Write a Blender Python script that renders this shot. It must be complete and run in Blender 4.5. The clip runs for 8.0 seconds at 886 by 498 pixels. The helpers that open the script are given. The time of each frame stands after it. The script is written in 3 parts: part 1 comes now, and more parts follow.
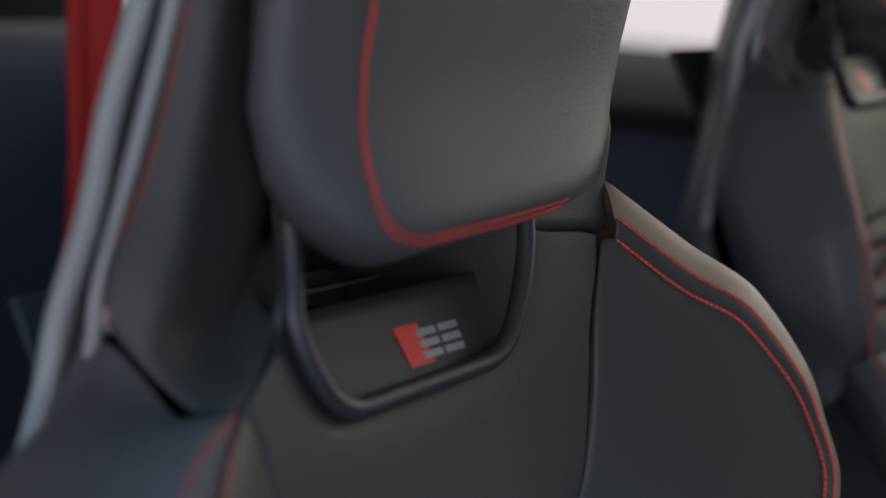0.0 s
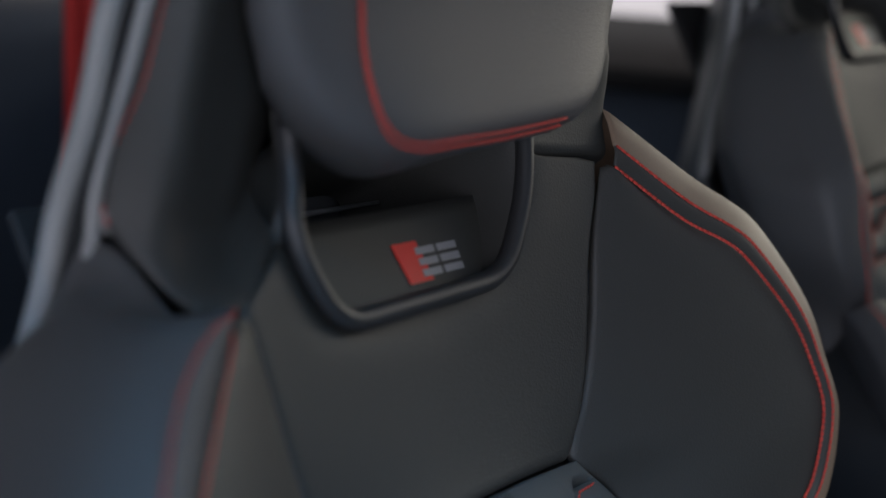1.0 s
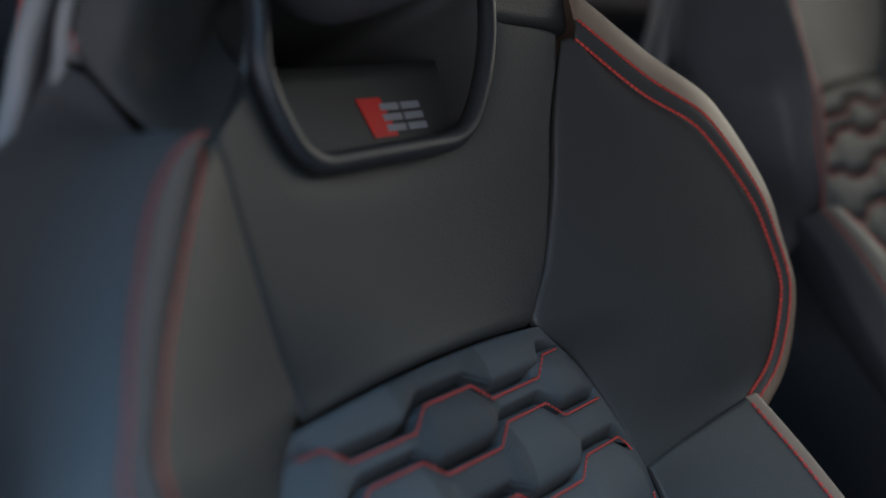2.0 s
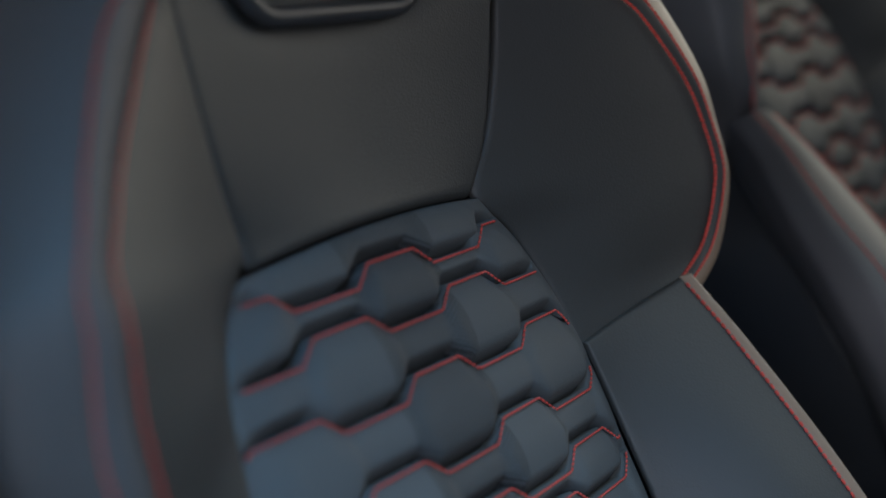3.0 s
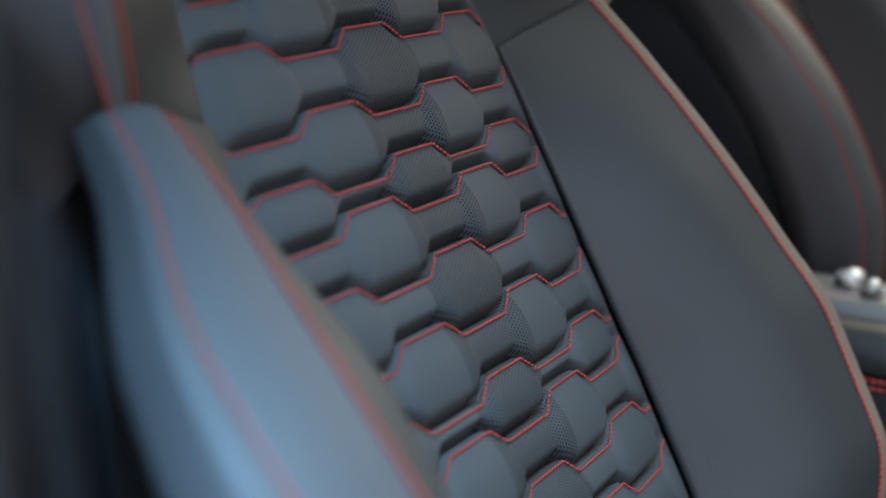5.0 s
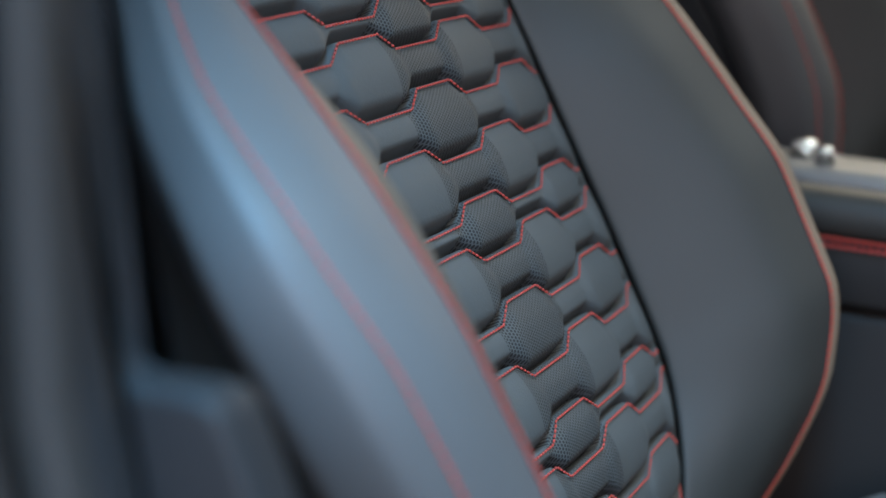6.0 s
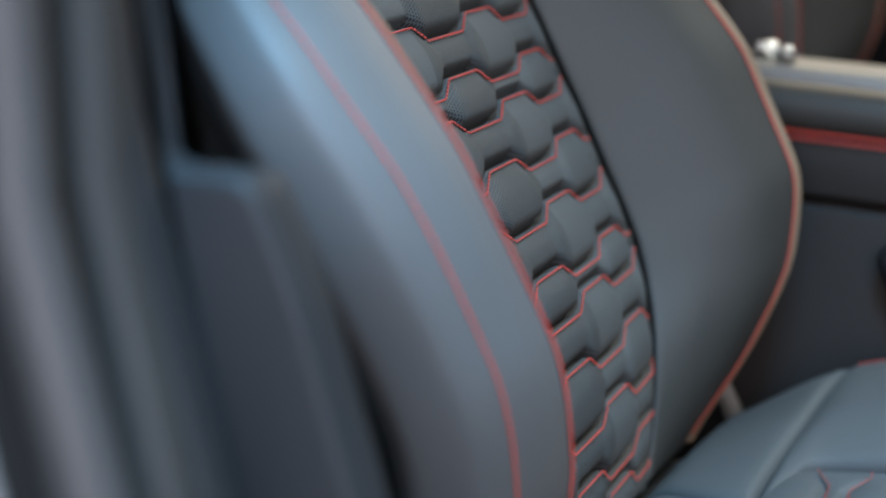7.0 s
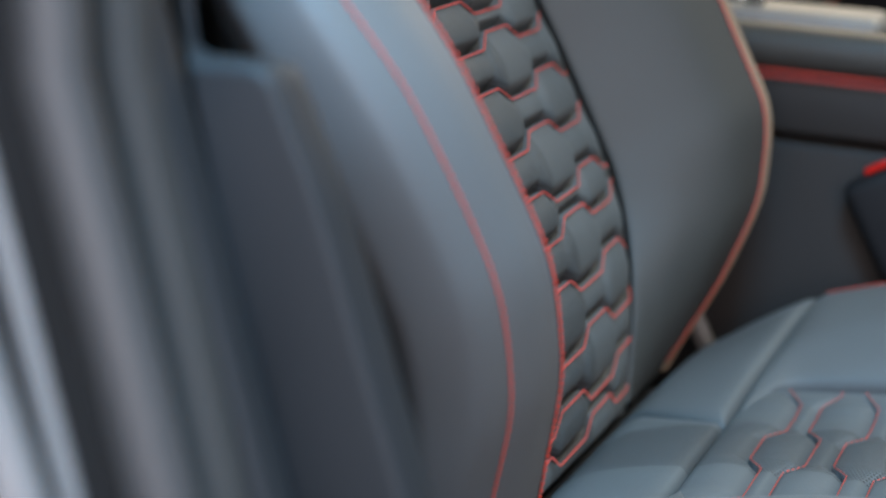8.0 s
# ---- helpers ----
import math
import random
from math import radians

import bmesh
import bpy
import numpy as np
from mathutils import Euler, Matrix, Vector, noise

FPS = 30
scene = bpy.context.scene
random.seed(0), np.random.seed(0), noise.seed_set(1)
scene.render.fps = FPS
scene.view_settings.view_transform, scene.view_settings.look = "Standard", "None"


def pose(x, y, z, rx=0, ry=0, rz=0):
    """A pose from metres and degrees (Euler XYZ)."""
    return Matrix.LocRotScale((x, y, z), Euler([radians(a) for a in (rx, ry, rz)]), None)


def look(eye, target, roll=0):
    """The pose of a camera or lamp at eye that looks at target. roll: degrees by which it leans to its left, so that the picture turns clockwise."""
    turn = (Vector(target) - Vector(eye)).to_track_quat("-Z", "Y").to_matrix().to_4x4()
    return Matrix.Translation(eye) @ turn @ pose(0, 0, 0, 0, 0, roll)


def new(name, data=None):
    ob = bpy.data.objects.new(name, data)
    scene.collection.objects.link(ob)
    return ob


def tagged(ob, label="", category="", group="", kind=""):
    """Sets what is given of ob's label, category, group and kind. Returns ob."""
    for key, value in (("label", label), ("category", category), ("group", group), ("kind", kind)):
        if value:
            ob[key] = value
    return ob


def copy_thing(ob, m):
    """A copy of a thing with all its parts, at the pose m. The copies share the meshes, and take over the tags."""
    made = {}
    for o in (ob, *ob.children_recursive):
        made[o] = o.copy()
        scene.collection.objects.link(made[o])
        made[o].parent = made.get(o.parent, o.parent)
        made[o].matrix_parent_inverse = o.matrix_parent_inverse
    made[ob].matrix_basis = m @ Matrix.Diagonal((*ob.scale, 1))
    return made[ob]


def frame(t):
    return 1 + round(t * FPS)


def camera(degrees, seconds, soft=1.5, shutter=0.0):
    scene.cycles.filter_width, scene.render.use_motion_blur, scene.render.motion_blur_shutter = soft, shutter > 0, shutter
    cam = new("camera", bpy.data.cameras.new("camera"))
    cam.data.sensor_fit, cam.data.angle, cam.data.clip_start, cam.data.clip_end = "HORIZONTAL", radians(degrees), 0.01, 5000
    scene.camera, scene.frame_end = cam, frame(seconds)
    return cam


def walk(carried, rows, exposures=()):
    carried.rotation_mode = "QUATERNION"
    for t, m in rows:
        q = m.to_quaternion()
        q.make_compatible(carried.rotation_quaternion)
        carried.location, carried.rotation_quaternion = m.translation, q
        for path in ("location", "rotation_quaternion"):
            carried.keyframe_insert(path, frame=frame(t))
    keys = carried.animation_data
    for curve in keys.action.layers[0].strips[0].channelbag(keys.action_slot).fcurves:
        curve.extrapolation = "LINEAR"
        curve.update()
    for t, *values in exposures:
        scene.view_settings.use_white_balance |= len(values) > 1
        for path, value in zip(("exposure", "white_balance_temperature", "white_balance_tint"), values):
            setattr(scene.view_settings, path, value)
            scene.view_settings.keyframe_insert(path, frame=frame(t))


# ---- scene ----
cam = camera(27.05, 8.0)
PATH = [
    (0, (-0.6188, -0.1907, 0.9110), (0.2220, 0.3257, 0.7482), 3.03),
    (0.5, (-0.6196, -0.1897, 0.9011), (0.2213, 0.3251, 0.7340), 3.10),
    (1, (-0.6223, -0.1930, 0.8785), (0.2197, 0.3209, 0.7144), 3.00),
    (1.5, (-0.6307, -0.1958, 0.8524), (0.2173, 0.3077, 0.6869), 3.05),
    (1.7, (-0.6338, -0.1984, 0.8400), (0.2168, 0.3013, 0.6759), 3.07),
    (2.8, (-0.6452, -0.1928, 0.7882), (0.2279, 0.2602, 0.6076), 3.69),
    (3, (-0.6501, -0.1961, 0.7826), (0.2251, 0.2516, 0.5989), 4.01),
    (3.5, (-0.6650, -0.2076, 0.7596), (0.2157, 0.2263, 0.5696), 4.26),
    (4, (-0.6835, -0.2175, 0.7334), (0.2019, 0.2045, 0.5384), 4.30),
    (4.5, (-0.7081, -0.2269, 0.6973), (0.1842, 0.1806, 0.5030), 4.35),
    (5, (-0.7287, -0.2370, 0.6683), (0.1657, 0.1627, 0.4678), 4.25),
    (5.2, (-0.7427, -0.2444, 0.6578), (0.1520, 0.1532, 0.4546), 4.06),
    (6.5, (-0.8290, -0.2768, 0.5988), (0.0720, 0.0961, 0.3769), 4.10),
    (7, (-0.8560, -0.2808, 0.5824), (0.0487, 0.0791, 0.3544), 3.80),
    (7.5, (-0.8793, -0.2828, 0.5687), (0.0293, 0.0638, 0.3358), 3.73),
    (8, (-0.8940, -0.2835, 0.5627), (0.0164, 0.0548, 0.3243), 3.76),
]
EXPOSURES = [(0.0, 0.16, 7200, 15), (1.7, -0.14, 7000, 14), (3.0, -0.22, 7100, 14), (4.0, -0.14, 7400, 15), (5.2, 0.06, 7900, 17), (6.5, 0.26, 8400, 18), (8.0, 0.48, 9000, 20)]
walk(cam, [(t, look(eye, target, roll)) for t, eye, target, roll in PATH], EXPOSURES)
cam.data.dof.use_dof = True
cam.data.dof.focus_distance = 0.85
cam.data.dof.aperture_fstop = 5.0

# ---- light: sky and sun, with added area lamps at the door side and far window ----
world = bpy.data.worlds.new("sky")
scene.world = world
world.use_nodes = True
wn = world.node_tree.nodes
sky = wn.new("ShaderNodeTexSky")
sky.sky_type = "NISHITA"
sky.sun_disc = False
sky.sun_elevation, sky.sun_rotation = radians(38), radians(65)
world.node_tree.links.new(sky.outputs[0], wn["Background"].inputs[0])
wn["Background"].inputs[1].default_value = 0.055
sun_data = bpy.data.lights.new("sun", "SUN")
sun_data.energy, sun_data.angle, sun_data.color = 2.4, radians(35), (0.72, 0.91, 1.0)
sun = new("sun", sun_data)
sun.matrix_world = look((0.45, -1.0, 2.1), (0, 0, 0))
# added blue fill lamp above the open door side, tints the left-hand faces
high_fill_light = bpy.data.lights.new("high_blue_fill", "AREA")
high_fill_light.shape, high_fill_light.size, high_fill_light.size_y = "RECTANGLE", 0.5, 1.2
high_fill_light.energy, high_fill_light.color = 178.0, (0.13, 0.52, 1.0)
high_fill = new("high_blue_fill", high_fill_light)
high_fill.matrix_world = look((-0.97, -0.22, 2.20), (-0.32, 0.04, 0.52))
# added fill lamp outside on the left, lifts headrest, ears and shell edges
side_light = bpy.data.lights.new("side_fill_light", "AREA")
side_light.shape, side_light.size, side_light.size_y = "RECTANGLE", 1.4, 0.8
side_light.energy, side_light.color = 21.0, (0.74, 0.80, 1.0)
side_fill = new("side_fill_light", side_light)
side_fill.matrix_world = look((-1.42, -0.45, 0.84), (-0.1, 0.15, 0.75))
far_light = bpy.data.lights.new("far_window_sky", "AREA")
far_light.shape, far_light.size, far_light.size_y = "RECTANGLE", 1.0, 0.34
far_light.spread = radians(75)
far_light.energy, far_light.color = 0.75, (0.96, 0.96, 0.80)
far_sky = new("far_window_sky", far_light)
far_sky.matrix_world = look((1.24, -0.02, 0.98), (0.72, -0.02, 0.70))

# ---- materials ----


def material(name, colour, rough=0.5, metal=0.0, grain=0.0, grain_scale=900.0, mottle=0.15, spec=0.5, coat=0.0):
    m = bpy.data.materials.new(name)
    m.use_nodes = True
    nt = m.node_tree
    n, ln = nt.nodes, nt.links
    b = n["Principled BSDF"]
    b.inputs["Metallic"].default_value = metal
    b.inputs["Specular IOR Level"].default_value = spec
    b.inputs["Coat Weight"].default_value = coat
    tc = n.new("ShaderNodeTexCoord")
    big = n.new("ShaderNodeTexNoise")
    big.inputs["Scale"].default_value = 14.0
    big.inputs["Detail"].default_value = 5.0
    ln.new(tc.outputs["Object"], big.inputs["Vector"])
    ramp = n.new("ShaderNodeMapRange")
    ramp.inputs[3].default_value, ramp.inputs[4].default_value = 1 - mottle, 1 + mottle
    ln.new(big.outputs[0], ramp.inputs[0])
    mul = n.new("ShaderNodeVectorMath")
    mul.operation = "SCALE"
    mul.inputs[0].default_value = colour
    ln.new(ramp.outputs[0], mul.inputs["Scale"])
    ln.new(mul.outputs[0], b.inputs["Base Color"])
    rr = n.new("ShaderNodeMapRange")
    rr.inputs[3].default_value, rr.inputs[4].default_value = max(rough - 0.06, 0.02), min(rough + 0.06, 1)
    ln.new(big.outputs[0], rr.inputs[0])
    ln.new(rr.outputs[0], b.inputs["Roughness"])
    if grain:
        fine = n.new("ShaderNodeTexVoronoi")
        fine.inputs["Scale"].default_value = grain_scale
        ln.new(tc.outputs["Object"], fine.inputs["Vector"])
        bump = n.new("ShaderNodeBump")
        bump.inputs["Strength"].default_value = grain
        bump.inputs["Distance"].default_value = 0.0004
        ln.new(fine.outputs["Distance"], bump.inputs["Height"])
        ln.new(bump.outputs[0], b.inputs["Normal"])
    return m


def perforated(name, colour, rough, centre, half, pitch_x, pitch_y):
    """Leather with rows of punched holes in one lengthwise stripe of the panel."""
    m = material(name, colour, rough, grain=0.25)
    nt = m.node_tree
    n, ln = nt.nodes, nt.links
    b = n["Principled BSDF"]
    tc = n.new("ShaderNodeTexCoord")
    sep = n.new("ShaderNodeSeparateXYZ")
    ln.new(tc.outputs["Object"], sep.inputs[0])

    def math_node(op, a, c=None, d=None):
        k = n.new("ShaderNodeMath")
        k.operation = op
        for i, v in enumerate((a, c, d)):
            if v is None:
                continue
            if isinstance(v, (int, float)):
                k.inputs[i].default_value = v
            else:
                ln.new(v, k.inputs[i])
        return k.outputs[0]
    x, y = sep.outputs[0], sep.outputs[1]
    fx = math_node("SUBTRACT", math_node("FRACT", math_node("DIVIDE", x, pitch_x)), 0.5)
    col = math_node("MULTIPLY", math_node("MODULO", math_node("FLOOR", math_node("DIVIDE", math_node("ADD", x, 2.0 * pitch_x * 400), pitch_x)), 2.0), 0.5)
    fy = math_node("SUBTRACT", math_node("FRACT", math_node("ADD", math_node("DIVIDE", y, pitch_y), col)), 0.5)
    dx = math_node("MULTIPLY", fx, pitch_x)
    dy = math_node("MULTIPLY", fy, pitch_y)
    r = math_node("SQRT", math_node("ADD", math_node("MULTIPLY", dx, dx), math_node("MULTIPLY", dy, dy)))
    hole = math_node("LESS_THAN", r, 0.00068)
    inside = math_node("LESS_THAN", math_node("ABSOLUTE", math_node("SUBTRACT", x, centre)), half)
    mask = math_node("MULTIPLY", hole, inside)
    base = b.inputs["Base Color"].links[0].from_socket
    mix = n.new("ShaderNodeMix")
    mix.data_type = "RGBA"
    ln.new(mask, mix.inputs[0])
    ln.new(base, mix.inputs[6])
    mix.inputs[7].default_value = (0.004, 0.004, 0.005, 1)
    ln.new(mix.outputs[2], b.inputs["Base Color"])
    return m


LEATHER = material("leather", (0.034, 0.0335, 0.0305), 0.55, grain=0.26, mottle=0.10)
LEATHER_SOFT = material("headrest_leather", (0.066, 0.063, 0.063), 0.52, grain=0.30, mottle=0.10)
QUILT = perforated("quilted_leather", (0.061, 0.067, 0.069), 0.70, -0.007, 0.036, 0.0019, 0.0018)
SHELL = material("seat_shell", (0.085, 0.09, 0.095), 0.5, grain=0.2, spec=0.4)
SEAT_SIDE = material("seat_side", (0.018, 0.021, 0.024), 0.5, grain=0.2, grain_scale=600)
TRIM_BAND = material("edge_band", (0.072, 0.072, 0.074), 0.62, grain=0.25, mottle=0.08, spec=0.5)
# tan for right-hand edges only: warm far-side light put into the colour
STRIP_LIT = material("edge_strip", (0.21, 0.143, 0.098), 0.45, grain=0.25, mottle=0.08)
# pale grey carries the sky's reflection on dark leather edges
PIPING_LIT = material("lit_piping", (0.25, 0.25, 0.247), 0.42, grain=0.25, mottle=0.08)
RUBBER = material("opening_rim", (0.026, 0.026, 0.027), 0.45, grain=0.12)
TRAY = material("tray", (0.040, 0.039, 0.034), 0.55, grain=0.1)
DARK = material("cavity_shade", (0.008, 0.008, 0.009), 0.8)
THREAD = material("red_thread", (0.58, 0.055, 0.038), 0.6, mottle=0.2)
RED = material("badge_red", (0.72, 0.016, 0.010), 0.4)
GREY = material("badge_grey", (0.28, 0.28, 0.29), 0.35)
PLASTIC = material("grey_plastic", (0.022, 0.0195, 0.0185), 0.6, grain=0.2, grain_scale=600, spec=0.3)
PLASTIC_DARK = material("dark_plastic", (0.010, 0.010, 0.011), 0.65, grain=0.2, grain_scale=600, spec=0.15)
SATIN = material("satin_plate", (0.17, 0.16, 0.15), 0.5, metal=0.0, mottle=0.05)
PILLAR = material("pillar_trim", (0.011, 0.0112, 0.0125), 0.6, grain=0.2, grain_scale=600, spec=0.25)
SEAL = material("door_seal", (0.030, 0.026, 0.026), 0.55)
FLANGE = material("painted_flange", (0.125, 0.108, 0.105), 0.4, mottle=0.06)
PAINT = material("body_paint", (0.32, 0.33, 0.35), 0.3, coat=0.6, mottle=0.03)
CARPET = material("carpet", (0.02, 0.02, 0.022), 0.95, grain=0.8, grain_scale=500)
CARD = material("rear_trim", (0.055, 0.075, 0.105), 0.6, grain=0.3, grain_scale=600)
HEADLINER = material("headliner", (0.62, 0.58, 0.53), 0.9, grain=0.3)
CHROME = material("satin_metal", (0.75, 0.74, 0.72), 0.22, metal=1.0, mottle=0.03)
BELT = material("red_webbing", (0.65, 0.03, 0.025), 0.7, grain=0.4, grain_scale=1200)
PAVING = material("paving", (0.30, 0.29, 0.28), 0.85, grain=0.5, grain_scale=40, mottle=0.35)
GLASS = bpy.data.materials.new("window_glass")
GLASS.use_nodes = True
GLASS.node_tree.nodes["Principled BSDF"].inputs["Transmission Weight"].default_value = 1.0
GLASS.node_tree.nodes["Principled BSDF"].inputs["Roughness"].default_value = 0.0
GLASS.node_tree.nodes["Principled BSDF"].inputs["Base Color"].default_value = (0.82, 0.86, 0.86, 1)

# ---- helpers for building ----


def curve(keys, t):
    """A smooth value or point at t through keys of (t, value)."""
    ks = [k[0] for k in keys]
    vs = [np.atleast_1d(np.array(k[1], float)) for k in keys]
    if ks[0] > ks[-1]:
        ks, vs = ks[::-1], vs[::-1]
    t = min(max(t, ks[0]), ks[-1])
    i = 0
    while i < len(ks) - 2 and t > ks[i + 1]:
        i += 1
    h = ks[i + 1] - ks[i]
    u = (t - ks[i]) / h

    def slope(j):
        if j == 0:
            return (vs[1] - vs[0]) / (ks[1] - ks[0])
        if j == len(ks) - 1:
            return (vs[-1] - vs[-2]) / (ks[-1] - ks[-2])
        a = (vs[j] - vs[j - 1]) / (ks[j] - ks[j - 1])
        b = (vs[j + 1] - vs[j]) / (ks[j + 1] - ks[j])
        return np.where(a * b > 0, 2 * a * b / (a + b + 1e-12 * np.sign(a + b + 1e-30)), 0)
    a, b = slope(i) * h, slope(i + 1) * h
    p = (2 * u**3 - 3 * u**2 + 1) * vs[i] + (u**3 - 2 * u**2 + u) * a + (3 * u**2 - 2 * u**3) * vs[i + 1] + (u**3 - u**2) * b
    return p if len(p) > 1 else float(p[0])


def chain(points, u):
    """A smooth point along points, u from 0 to 1 over their even steps."""
    return curve([(i / (len(points) - 1), p) for i, p in enumerate(points)], u)


def smooth(me):
    me.polygons.foreach_set("use_smooth", [True] * len(me.polygons))
    return me


def mesh(name, verts, faces, mat, flat=False):
    me = bpy.data.meshes.new(name)
    me.from_pydata([tuple(map(float, v)) for v in verts], [], faces)
    me.materials.append(mat)
    me.update()
    return me if flat else smooth(me)


def grid_faces(rows, cols, base=0, closed=False):
    f = []
    for i in range(rows - 1):
        for j in range(cols - 1 + (1 if closed else 0)):
            k = (j + 1) % cols
            f.append((base + i * cols + j, base + i * cols + k, base + (i + 1) * cols + k, base + (i + 1) * cols + j))
    return f


def thing(name, label, category, group="", kind="", at=(0, 0, 0)):
    ob = new(name)
    ob.empty_display_size = 0.05
    ob.location = at
    return tagged(ob, label, category, group, kind)


def piece(name, me, parent, m=None, label=""):
    """One mesh as a part under parent; m: its pose in the world."""
    ob = new(name, me)
    ob.parent = parent
    bpy.context.view_layer.update()
    ob.matrix_parent_inverse = parent.matrix_world.inverted()
    ob.matrix_basis = m if m is not None else Matrix()
    return tagged(ob, label) if label else ob


def solid(name, label, category, me, kind="", m=None):
    ob = new(name, me)
    if m is not None:
        ob.matrix_basis = m
    return tagged(ob, label, category, "", kind)


def box_bm(bm, lo, hi, bevel=0.0, seg=2):
    g = bmesh.ops.create_cube(bm, size=1.0, matrix=Matrix.LocRotScale([(a + b) / 2 for a, b in zip(lo, hi)], None, [b - a for a, b in zip(lo, hi)]))
    if bevel:
        edges = list({e for v in g["verts"] for e in v.link_edges})
        bmesh.ops.bevel(bm, geom=edges, offset=bevel, segments=seg, profile=0.5, affect="EDGES")
    return bm


def box(name, lo, hi, mat, bevel=0.004, seg=2):
    bm = box_bm(bmesh.new(), lo, hi, bevel, seg)
    me = bpy.data.meshes.new(name)
    bm.to_mesh(me)
    bm.free()
    me.materials.append(mat)
    return smooth(me)


def tube(name, points, radius, mat, sides=8, flat=1.0):
    """A cord along points; flat squeezes it across its height."""
    verts, cols = [], sides
    pts = [np.array(p, float) for p in points]
    for i, p in enumerate(pts):
        d = pts[min(i + 1, len(pts) - 1)] - pts[max(i - 1, 0)]
        d = d / (np.linalg.norm(d) + 1e-9)
        a = np.cross(d, (0, 0, 1.0))
        if np.linalg.norm(a) < 1e-3:
            a = np.array((1.0, 0, 0))
        a /= np.linalg.norm(a)
        b = np.cross(a, d)
        r = radius if 0 < i < len(pts) - 1 else radius * 0.5
        verts += [p + a * r * math.cos(2 * math.pi * k / sides) + b * r * flat * math.sin(2 * math.pi * k / sides) for k in range(sides)]
    faces = grid_faces(len(pts), cols, 0, True)
    faces += [tuple(range(sides))[::-1], tuple(range((len(pts) - 1) * sides, len(pts) * sides))]
    return mesh(name, verts, faces, mat)


def stitches(name, points, mat=None, pitch=0.0042, length=0.0031, width=0.0011, up=(0, 0, 1), lift=0.0006):
    """A row of single thread stitches laid along points."""
    pts = [np.array(p, float) for p in points]
    acc = [0.0]
    for a, b in zip(pts, pts[1:]):
        acc.append(acc[-1] + np.linalg.norm(b - a))
    verts, faces = [], []
    up = np.array(up, float)
    n = int(acc[-1] / pitch)
    arr = np.array(pts)
    for k in range(n):
        s = (k + 0.5) * pitch
        c = np.array([np.interp(s, acc, arr[:, i]) for i in range(3)])
        e = np.array([np.interp(min(s + 0.001, acc[-1]), acc, arr[:, i]) for i in range(3)])
        d = e - c
        if np.linalg.norm(d) < 1e-9:
            continue
        d /= np.linalg.norm(d)
        a = np.cross(up, d)
        a /= np.linalg.norm(a) + 1e-9
        b = np.cross(d, a)
        c = c + b * lift
        i0 = len(verts)
        verts += [c - d * length / 2, c + d * length / 2]
        for dd in (-0.3, 0.3):
            verts += [c + d * length * dd + a * width / 2, c + d * length * dd + b * width * 0.55, c + d * length * dd - a * width / 2, c + d * length * dd - b * width * 0.4]
        for q in range(4):
            w = (q + 1) % 4
            faces += [(i0, i0 + 2 + w, i0 + 2 + q), (i0 + 2 + q, i0 + 2 + w, i0 + 6 + w, i0 + 6 + q), (i0 + 1, i0 + 6 + q, i0 + 6 + w)]
    return mesh(name, verts, faces, mat or THREAD)


def even(roll, length, n):
    """Steps from 0 to 1, close together at both borders."""
    e = min(roll / length, 0.2)
    ends = np.array([0, 0.15, 0.35, 0.6, 1.0]) * e
    return np.concatenate([ends, np.linspace(e, 1 - e, n)[1:-1], 1 - ends[::-1]])


def upholstery(name, fn, mat, wid, hei, nu=24, nv=24, roll=0.007, drop=0.010, edges=(1, 1, 1, 1), flip=False):
    us, vs = even(roll, wid, nu), even(roll, hei, nv)
    iu = np.linspace(0, 1, len(us))
    iv = np.linspace(0, 1, len(vs))
    p = np.array([[fn(u, v) for u in us] for v in vs], float)
    du, dv = np.gradient(p, axis=1), np.gradient(p, axis=0)
    nrm = np.cross(du, dv)
    nrm /= np.linalg.norm(nrm, axis=2, keepdims=True) + 1e-12
    if flip:
        nrm = -nrm
    depth = np.zeros(p.shape[:2])
    U, V2 = np.meshgrid(us, vs)
    for on, d in ((edges[0], U * wid), (edges[1], (1 - U) * wid), (edges[2], V2 * hei), (edges[3], (1 - V2) * hei)):
        if on:
            x = np.clip(1 - d / roll, 0, 1)
            depth = np.maximum(depth, drop * (1 - np.sqrt(np.maximum(1 - x * x, 0))))
    p = p - nrm * depth[..., None]
    faces = grid_faces(len(vs), len(us))
    if flip:
        faces = [f[::-1] for f in faces]
    return mesh(name, p.reshape(-1, 3), faces, mat)


# ---- the seat: backrest measured along its lean (x across, y up the backrest, z out of it) ----
LEAN = radians(29.15)
BACK = Matrix(((1, 0, 0, 0), (0, math.sin(LEAN), -math.cos(LEAN), 0.0783), (0, math.cos(LEAN), math.sin(LEAN), 0.5), (0, 0, 0, 1)))

INSERT_HALF = [(-0.30, 0.118), (-0.24, 0.136), (-0.18, 0.153), (-0.15, 0.156), (-0.10, 0.156), (-0.05, 0.153), (0.0, 0.150), (0.04, 0.148), (0.093, 0.145), (0.123, 0.136), (0.152, 0.121), (0.172, 0.102), (0.182, 0.092)]
MID_N = [(-0.30, -0.040), (-0.285, -0.033), (-0.24, -0.014), (-0.20, -0.004), (-0.16, 0.001), (0.0, 0.0), (0.10, 0.0), (0.18, -0.002), (0.22, 0.004), (0.258, 0.014), (0.30, 0.027), (0.34, 0.042)]
SEAM = [(0.178, (0.092, -0.006)), (0.20, (0.106, 0.004)), (0.233, (0.118, 0.016)), (0.267, (0.128, 0.027)), (0.285, (0.138, 0.033)), (0.305, (0.147, 0.037))]


